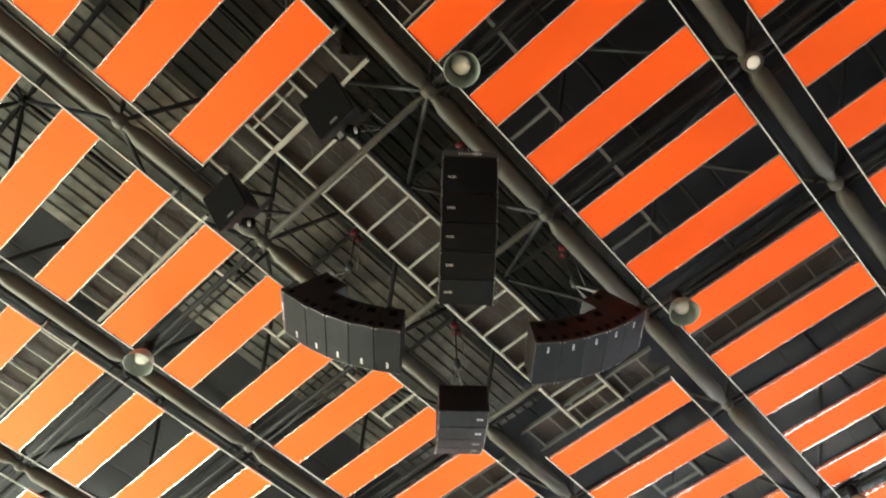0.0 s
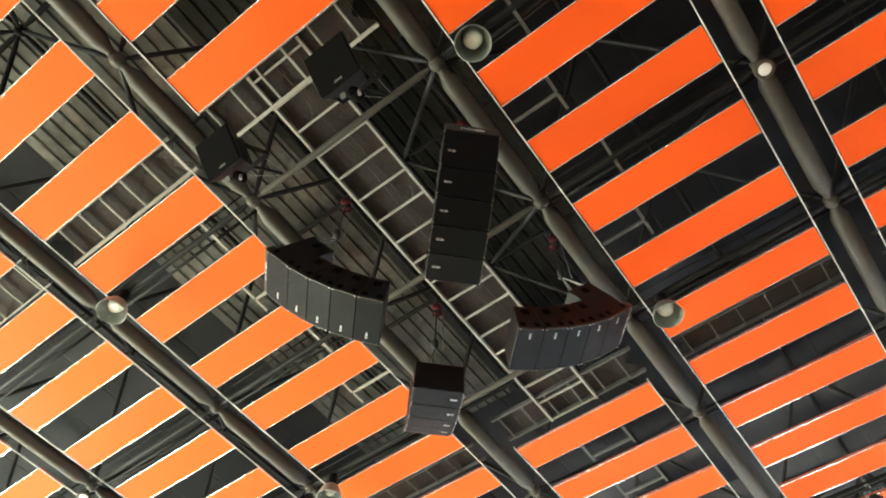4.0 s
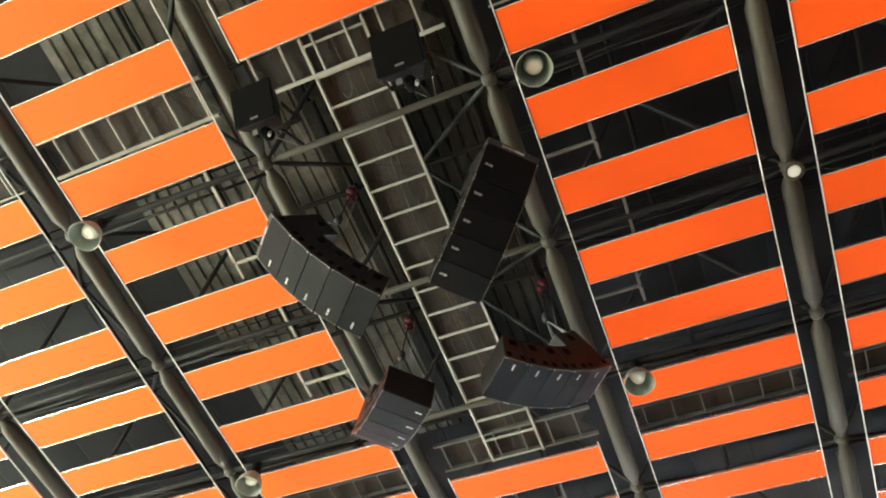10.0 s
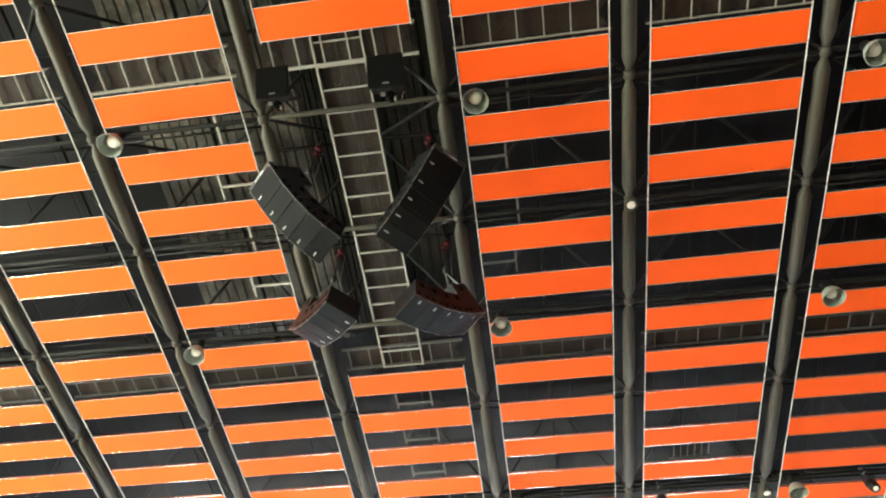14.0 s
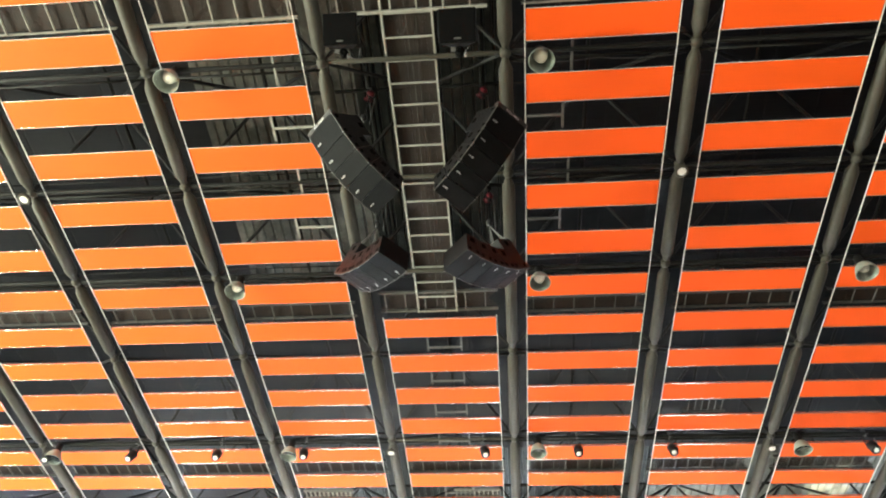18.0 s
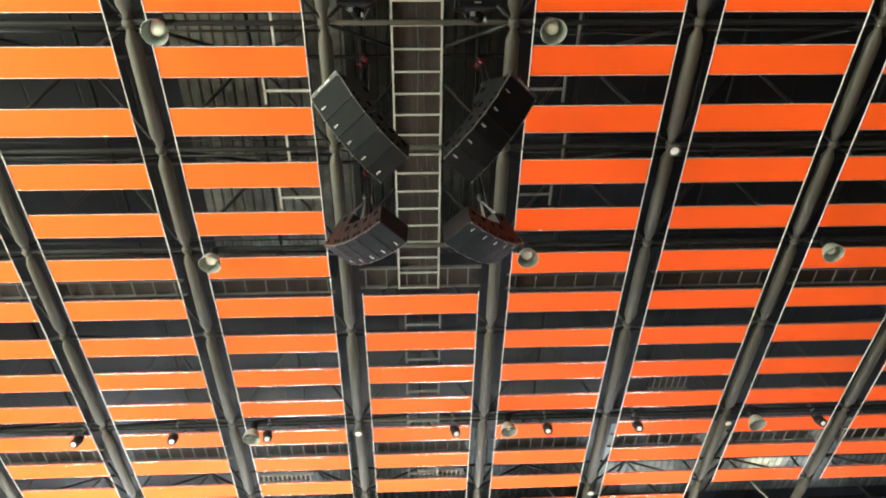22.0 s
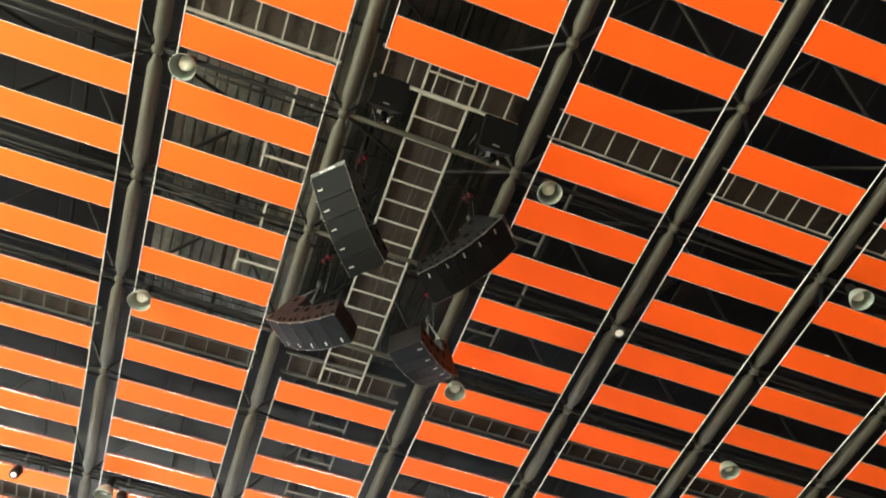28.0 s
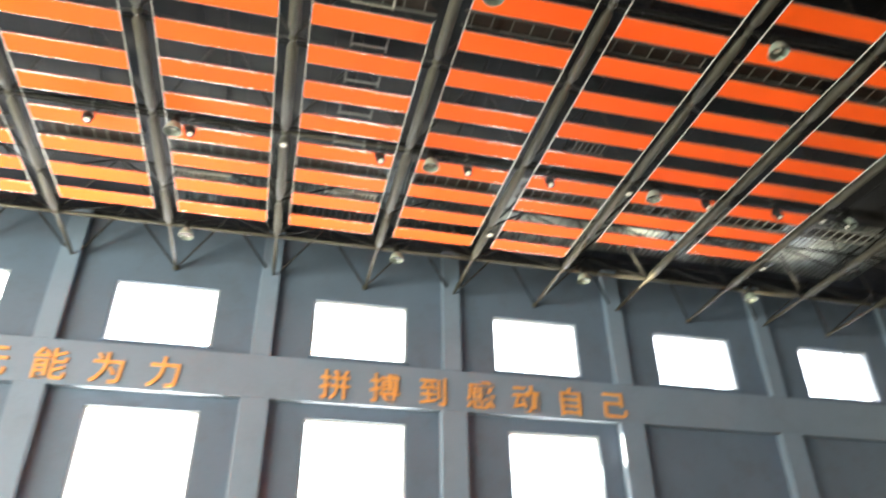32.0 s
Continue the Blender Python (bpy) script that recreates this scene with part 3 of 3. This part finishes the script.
for y in CROSSED[2:6]:
    for i in range(-4, 6):
        if i == 0 or rng.random() < 0.5:
            continue
        cable([(i * BAY + 0.1, y + 0.2, AXIS + 0.12), (i * BAY + 1.5, y + 0.1 + rng.uniform(-0.1, 0.2), AXIS + 0.06), ((i + 1) * BAY - 0.1, y + 0.22, AXIS + 0.12)], 0.009,
              "cable", "black cable that sags beside a cross tube", rng.uniform(0.02, 0.12))


# ---- line arrays ----
def prism(bm, outline, y0, y1):
    """An outline in x and z drawn out along y."""
    a = [bm.verts.new((x, y0, z)) for x, z in outline]
    b = [bm.verts.new((x, y1, z)) for x, z in outline]
    bm.faces.new(a)
    bm.faces.new(list(reversed(b)))
    for i in range(len(a)):
        j = (i + 1) % len(a)
        bm.faces.new((a[j], a[i], b[i], b[j]))
    return bm


HALF = 0.305
SEGMENTS = [(0.08, 50, 0.12), (0.43, 43, 0.66), (0.312, 34, 0.43), (0.312, 26, 0.43), (0.312, 17, 0.43), (0.312, 9, 0.43)]


def line_array(m):
    ob = empty("line_array", m, label="black hanging line array of five loudspeakers, curved downwards", category="loudspeaker", group="hanging line arrays")
    x = z = 0.0
    for k, (length, deg, depth) in enumerate(SEGMENTS):
        a = radians(deg)
        t, n = Vector((-math.cos(a), -math.sin(a))), Vector((math.sin(a), -math.cos(a)))
        p = Vector((x, z))
        g = 0.002

        def at(u, v):
            q = p + t * u + n * v
            return (q.x, q.y)

        taper = 0.035 if k > 1 else 0.0
        body = chamfer(prism(bmesh.new(), [at(g, 0), at(length - g, 0), at(length - g - taper, -depth), at(g + taper, -depth)], -HALF, HALF), 0.006)
        if k == 0:
            plate = part("name_plate", body, STRIP, ob, "grey name plate at the top of the array")
            for i in range(9):
                w, y0 = (0.015, 0.012, 0.009)[i % 3], -0.13 + 0.029 * i
                part("mark", prism(bmesh.new(), [at(0.041 - w, 0.0), at(0.041 + w, 0.0), at(0.041 + w, 0.003), at(0.041 - w, 0.003)], y0, y0 + (0.012 if i < 5 else 0.024)), LOGO, plate)
        else:
            cab = part("cabinet", body, BLACK, ob)
            part("grille", chamfer(prism(bmesh.new(), [at(0.003, 0), at(length - 0.003, 0), at(length - 0.004, 0.012), at(0.004, 0.012)], -HALF + 0.008, HALF - 0.008), 0.002), GRILLE, cab, "dark grey front grille")
            u = length * (0.56 if k == 1 else 0.5)
            for y0, y1, w in ((-0.240, -0.232, 0.013), (-0.231, -0.223, 0.003), (-0.222, -0.214, 0.013), (-0.207, -0.199, 0.009), (-0.193, -0.172, 0.012), (-0.166, -0.158, 0.009)):
                part("mark", prism(bmesh.new(), [at(u - w, 0.012), at(u + w, 0.012), at(u + w, 0.015), at(u - w, 0.015)], y0, y1), LOGO, cab)
            for s in (-1, 1):
                # raised black pads stand for the shaded hollows of the rigging pockets
                for u0, u1, v0, v1 in ((0.04, 0.10, -0.11, -0.04), (length - 0.10, length - 0.04, -0.11, -0.04), (length / 2 - 0.05, length / 2 + 0.05, -depth + 0.06, -depth + 0.16)):
                    y0, y1 = sorted((s * (HALF - 0.001), s * (HALF + 0.004)))
                    part("rigging_pocket", prism(bmesh.new(), [at(u0, v0), at(u1, v0), at(u1, v1), at(u0, v1)], y0, y1), POCKET, cab, "black pad for the shaded hollow of a rigging pocket")
                y0, y1 = sorted((s * (HALF - 0.006), s * (HALF + 0.003)))
                part("edge_rail", chamfer(prism(bmesh.new(), [at(0.008, 0.012), at(length - 0.008, 0.012), at(length - 0.008, -0.012), at(0.008, -0.012)], y0, y1), 0.001), RAIL, cab, "thin grey edge rail")
                for u in (0.024, length - 0.024):
                    q = at(u, 0.012)
                    part("rigging_pin", rod(bmesh.new(), (q[0], s * (HALF - 0.005), q[1]), (q[0] + n.x * 0.008, s * (HALF - 0.005), q[1] + n.y * 0.008), 0.008, 6), PIN, cab, "bright steel rigging pin")
        if k == 1:
            frame_bm = bmesh.new()
            for s in (-0.24, 0.24):
                prism(frame_bm, [at(-0.05, -0.15), at(0.0, -0.15), at(0.0, -depth - 0.06), at(-0.05, -depth - 0.06)], s - 0.02, s + 0.02)
            prism(frame_bm, [at(-0.05, -0.30), at(0.0, -0.30), at(0.0, -0.36), at(-0.05, -0.36)], -0.22, 0.22)
            prism(frame_bm, [at(-0.05, -0.55), at(0.0, -0.55), at(0.0, -0.61), at(-0.05, -0.61)], -0.22, 0.22)
            part("fly_bar", frame_bm, BLACK, ob, "black steel flying frame")
            q = at(-0.05, -0.33)
            bm = prism(bmesh.new(), [(q[0] - 0.12, q[1] - 0.02), (q[0] + 0.10, q[1] + 0.06), (q[0] - 0.10, q[1] + 0.22)], -0.006, 0.006)
            part("lifting_plate", bm, GALV, ob, "pale triangular lifting plate")
            lift = Vector((-0.72, 0, 0.95))
            bm = bmesh.new()
            for s in (-0.22, 0.22):
                for v in (-0.33, -0.58):
                    q = at(-0.05, v)
                    rod(bm, (q[0], s, q[1]), lift, 0.008, 6)
            part("sling", bm, PIN, ob, "thin steel lifting slings")
        x, z = (p + t * length)
    return ob


arrays = []
for sx, sy, px, py, pz in ((1, -1, 3.12, 0.51, -0.92), (-1, -1, 0.03, 0.46, -0.98), (1, 1, 3.15, 3.80, -0.93), (-1, 1, -0.02, 3.74, -0.98)):
    turn = math.degrees(math.atan2(sy, sx))
    m = pose(px, py, HIGH + pz, 0, 0, turn)
    if arrays:
        arrays.append(copy_thing(arrays[0], m))
    else:
        arrays.append(line_array(m))


def chain_hoist(m, drop):
    ob = empty("chain_hoist", m, label="red manual chain hoist above a line array", category="chain hoist", group="chain hoists")
    turn = pose(0, 0, 0, 90, 0, 30)
    bm = bmesh.new()
    lathe(bm, [(0.03, -0.085), (0.055, -0.08), (0.06, -0.03), (0.03, -0.028)], turn, 12)
    lathe(bm, [(0.03, 0.030), (0.075, 0.032), (0.078, 0.05), (0.05, 0.085), (0.03, 0.09)], turn, 12)
    part("gear_case", bm, RED, ob, "red enamelled gear case")
    bm = lathe(bmesh.new(), [(0.02, -0.095), (0.085, -0.092), (0.085, -0.088), (0.02, -0.086)], turn, 12)
    part("hand_wheel", bm, RED, ob, "red hand chain wheel")
    bm = lathe(bmesh.new(), [(0.045, -0.03), (0.035, 0.0), (0.045, 0.03)], turn, 10)
    for y in (-0.026, 0.022):
        prism(bm, [(-0.03, 0.11), (0.03, 0.11), (0.05, -0.02), (0.03, -0.10), (-0.03, -0.10), (-0.05, -0.02)], y, y + 0.004)
    part("side_plate", bm, CABLE, ob, "dark steel load sheave and side plates")
    bm = bmesh.new()
    rod(bm, (0, 0, 0.08), (0, 0, 0.30), 0.018)
    lathe(bm, [(0.001, 0.26), (0.05, 0.28), (0.05, 0.34), (0.001, 0.36)], seg=8)
    part("top_hook", bm, TUBE_DARK, ob)
    bm = bmesh.new()
    for k in range(int(drop / 0.05)):
        zc = -0.1 - k * 0.05
        if k % 2:
            box(bm, -0.011, 0.011, -0.004, 0.004, zc - 0.034, zc + 0.034)
        else:
            box(bm, -0.004, 0.004, -0.011, 0.011, zc - 0.034, zc + 0.034)
    part("chain", bm, CABLE, ob, "dark steel load chain")
    bm = bmesh.new()
    lathe(bm, [(0.015, -0.16), (0.05, -0.13), (0.055, 0.0), (0.03, 0.05)], pose(0, 0, -drop), 8)
    part("bottom_hook", bm, CABLE, ob)
    part("hand_chain", rod(bmesh.new(), (0.09, 0.03, -0.05), (0.12, 0.05, -drop - 0.2), 0.006, 5), PIN, ob, "thin bright hand chain")
    return ob


hoist = None
for ob in arrays:
    p = ob.matrix_basis @ Vector((-0.72, 0, 0.95))
    top = HIGH + 1.02
    m = Matrix.Translation((p.x, p.y, top))
    if hoist is None:
        hoist = chain_hoist(m, top - p.z - 0.12)
    else:
        copy_thing(hoist, m)
for x in (0.48, 2.60):
    bm = bmesh.new()
    rod(bm, (x, -0.4, CROWN - 0.09), (x, 5.0, CROWN - 0.09), 0.045, 10)
    thing("hoist_beam", bm, TUBE_DARK, label="dark steel tube that carries the chain hoists", category="beam", group="hoist beams")


# ---- two square loudspeakers on yokes ----
def yoke_speaker(m):
    ob = empty("yoke_loudspeaker", m, label="black square loudspeaker on a steel yoke, tilted down", category="loudspeaker", group="square loudspeakers")
    bm = bmesh.new()
    a = [bm.verts.new(v) for v in ((-0.25, -0.24, 0), (0.25, -0.24, 0), (0.25, 0.24, 0), (-0.25, 0.24, 0))]
    b = [bm.verts.new(v) for v in ((-0.11, -0.15, 0.40), (0.11, -0.15, 0.40), (0.11, 0.13, 0.40), (-0.11, 0.13, 0.40))]
    bm.faces.new(a)
    bm.faces.new(list(reversed(b)))
    for i in range(4):
        j = (i + 1) % 4
        bm.faces.new((a[j], a[i], b[i], b[j]))
    cab = part("cabinet", chamfer(bm, 0.012, 2), BLACK, ob)
    part("grille", chamfer(bm_box(-0.235, 0.235, -0.225, 0.225, -0.014, 0.001), 0.006), POCKET, cab, "black front grille")
    bm = bm_box(-0.045, 0.045, 0.167, 0.188, -0.017, -0.013)
    part("mark", bm, STEEL_DULL, cab, "small grey plain mark")
    bm = bmesh.new()
    for s in (-1, 1):
        box(bm, min(s * 0.262, s * 0.27), max(s * 0.262, s * 0.27), 0.02, 0.08, 0.12, 0.52)
    box(bm, -0.27, 0.27, 0.02, 0.08, 0.521, 0.529)
    part("yoke", bm, TUBE_DARK, ob, "dark steel yoke")
    bm = bmesh.new()
    lathe(bm, [(0.03, 0), (0.06, 0.012), (0.066, 0.12), (0.04, 0.14)], pose(0.02, 0.29, 0.11), 14)
    part("driver_housing", bm, POCKET, ob, "round black housing behind the cabinet")
    part("plate", bm_box(-0.09, -0.03, 0.26, 0.32, 0.07, 0.078), STEEL_DULL, ob, "grey label plate")
    bm = bmesh.new()
    rod(bm, (0.1, 0.34, 0.09), (0.1, 0.40, 0.05), 0.018, 6)
    part("plug", bm, PIN, ob, "pale grey cable plug")
    return ob


yoke = yoke_speaker(pose(0.58, -0.93, HIGH - 0.81, -42, 0, 0) @ Matrix.Scale(1.06, 4))
copy_thing(yoke, pose(2.32, -0.92, HIGH - 0.92, -42, 0, 0) @ Matrix.Scale(1.06, 4))
for x, y, low in ((0.58, -0.52, 0.435), (2.32, -0.51, 0.545)):
    ob = empty("hanging_rod", pose(x, y, HIGH - low), label="dark steel rod and bright safety chains of a loudspeaker", category="hanging rod", group="loudspeaker rods")
    up = Vector((0, -0.14 - y, AXIS - 0.03 - HIGH + low))
    part("rod", rod(bmesh.new(), (0, 0, 0), up, 0.02, 8), TUBE_DARK, ob)
    for s in (-1, 1):
        bm = bmesh.new()
        foot, head = Vector((s * 0.2, 0, 0)), up + Vector((s * 0.05, 0, 0))
        for k in range(18):
            a, b = foot.lerp(head, k / 18), foot.lerp(head, (k + 0.72) / 18)
            rod(bm, a, b, 0.005 if k % 2 else 0.0035, 5)
        part("safety_chain", bm, PIN, ob, "thin bright steel chain")

# loose pale wires curled on the ladder over the loudspeakers
for x, y, turns, wide in ((1.68, 0.98, 0.55, 0.10), (1.62, 2.62, 0.6, 0.13), (1.36, -0.62, 0.5, 0.09)):
    bm = bmesh.new()
    n = int(turns * 14)
    pts = [Vector((x + wide * (1 - 0.4 * k / n) * math.cos(6.283 * k / 14), y + wide * 1.3 * math.sin(6.283 * k / 14) + 0.012 * k, HIGH + 0.135 + 0.0012 * k)) for k in range(n + 1)]
    for a, b in zip(pts, pts[1:]):
        rod(bm, a, b, 0.0032, 5)
    thing("loose_wire", bm, STEEL_DULL, label="thin pale wire curled on the cable ladder", category="wire", group="loose wires")


# ---- lamps ----
def high_bay(m):
    ob = empty("high_bay_lamp", m, label="unlit bell-shaped high bay lamp with a grey reflector", category="ceiling lamp", group="high bay lamps")
    bm = bmesh.new()
    lathe(bm, [(0.200, -0.012), (0.207, -0.006), (0.202, 0.004), (0.178, 0.10), (0.145, 0.175), (0.105, 0.225), (0.10, 0.22), (0.140, 0.168), (0.172, 0.098), (0.196, 0.002), (0.200, -0.012)], seg=28, caps=False)
    part("reflector", bm, REFLECTOR, ob, "spun aluminium reflector")
    bm = bmesh.new()
    lathe(bm, [(0.001, 0.070), (0.05, 0.074), (0.076, 0.086), (0.09, 0.115), (0.104, 0.205), (0.001, 0.207)], seg=20)
    part("bulb", bm, LENS, ob, "white frosted bulb")
    cover = part("cover_glass", lathe(bmesh.new(), [(0.001, -0.001), (0.192, -0.001), (0.1925, 0.001), (0.192, 0.003), (0.001, 0.003)], seg=28), COVER, ob, "lightly frosted cover glass")
    cover.visible_shadow = False
    bm = bmesh.new()
    lathe(bm, [(0.105, 0.227), (0.105, 0.25), (0.08, 0.26), (0.08, 0.44), (0.06, 0.47)], seg=16)
    part("gear_housing", bm, TUBE_DARK, ob, "dark gear housing")
    bm = bmesh.new()
    rod(bm, (0, 0, 0.465), (0, 0, 0.53), 0.02)
    rod(bm, (-0.5, 0, 0.51), (0.2, 0, 0.51), 0.022)
    part("bracket", bm, TUBE_DARK, ob)
    return ob


bay_lamp = None
for b in (-5, -3, -1, 1, 3, 5, 7):
    for y in (-9.2, -4.7, -0.12, 4.36, 9.6, 14.2):
        z = HIGH - 0.44
        if y > 14 and b < -4:
            continue
        m = pose(b * BAY + 0.55, y, z, 0, 0, 0)
        if bay_lamp is None:
            bay_lamp = high_bay(m)
        else:
            copy_thing(bay_lamp, m)


def down_light(m):
    ob = empty("round_downlight", m, label="round downlight with a grey ring, dimly lit", category="ceiling lamp", group="round downlights")
    bm = bmesh.new()
    lathe(bm, [(0.080, 0.0), (0.108, -0.012), (0.122, 0.004), (0.122, 0.03), (0.10, 0.055), (0.05, 0.07)], seg=24)
    part("housing", bm, TUBE, ob, "grey ring and housing")
    bm = bmesh.new()
    lathe(bm, [(0.001, -0.006), (0.05, -0.005), (0.076, 0.0), (0.079, 0.01), (0.001, 0.012)], seg=22)
    part("diffuser", bm, LAMP_LIT, ob, "white diffuser")
    bm = bmesh.new()
    rod(bm, (0, 0, 0.068), (0, 0, 0.14), 0.03)
    part("stem", bm, TUBE_DARK, ob)
    return ob


down = None
for b, y in ((2, 2.1), (-2, 2.1), (0, 9.8), (3, 9.8), (2, 12.6), (5, 9.8), (6, 2.1), (5, 12.6)):
    m = pose(b * BAY - 0.01, y + 0.05, HIGH - 0.19)
    if down is None:
        down = down_light(m)
    else:
        copy_thing(down, m)


def spot_head(m):
    ob = empty("spot_light", m, label="small black spotlight head on a clamp, tilted forward", category="spotlight", group="row of spotlights")
    bm = bmesh.new()
    tilt = pose(0, 0, 0, -24, 0, 0)
    lathe(bm, [(0.06, -0.13), (0.085, -0.12), (0.09, 0.06), (0.07, 0.10), (0.03, 0.12)], tilt, 14)
    part("can", bm, BLACK, ob)
    bm = bmesh.new()
    lathe(bm, [(0.0005, -0.134), (0.034, -0.138), (0.044, -0.132), (0.047, -0.12)], tilt, 14)
    part("lens", bm, LENS, ob, "pale lens")
    bm = bmesh.new()
    for s in (-1, 1):
        box(bm, min(s * 0.093, s * 0.10), max(s * 0.093, s * 0.10), -0.02, 0.02, -0.02, 0.20)
    box(bm, -0.10, 0.10, -0.02, 0.02, 0.201, 0.21)
    rod(bm, (0, 0, 0.205), (0, 0, 0.27), 0.014)
    part("yoke", bm, TUBE_DARK, ob)
    bm = bmesh.new()
    box(bm, -0.02, 0.02, -0.03, 0.09, 0.271, 0.281)
    box(bm, -0.02, 0.02, 0.066, 0.078, 0.281, 0.345)
    rod(bm, (-0.02, 0.072, 0.393), (0.02, 0.072, 0.393), 0.055, 12)
    part("clamp", bm, STEEL_DULL, ob, "dull steel clamp on the cross tube")
    return ob


spot = None
for x in (-10.9, -8.7, -6.49, -4.3, -2.12, 2.30, 4.52, 6.71, 11.20, 13.38, 15.58, 17.78):
    m = pose(x, 9.6, HIGH - 0.36, 0, 0, rng.uniform(-25, 25)) @ Matrix.Scale(1.12, 4)
    if spot is None:
        spot = spot_head(m)
    else:
        copy_thing(spot, m)
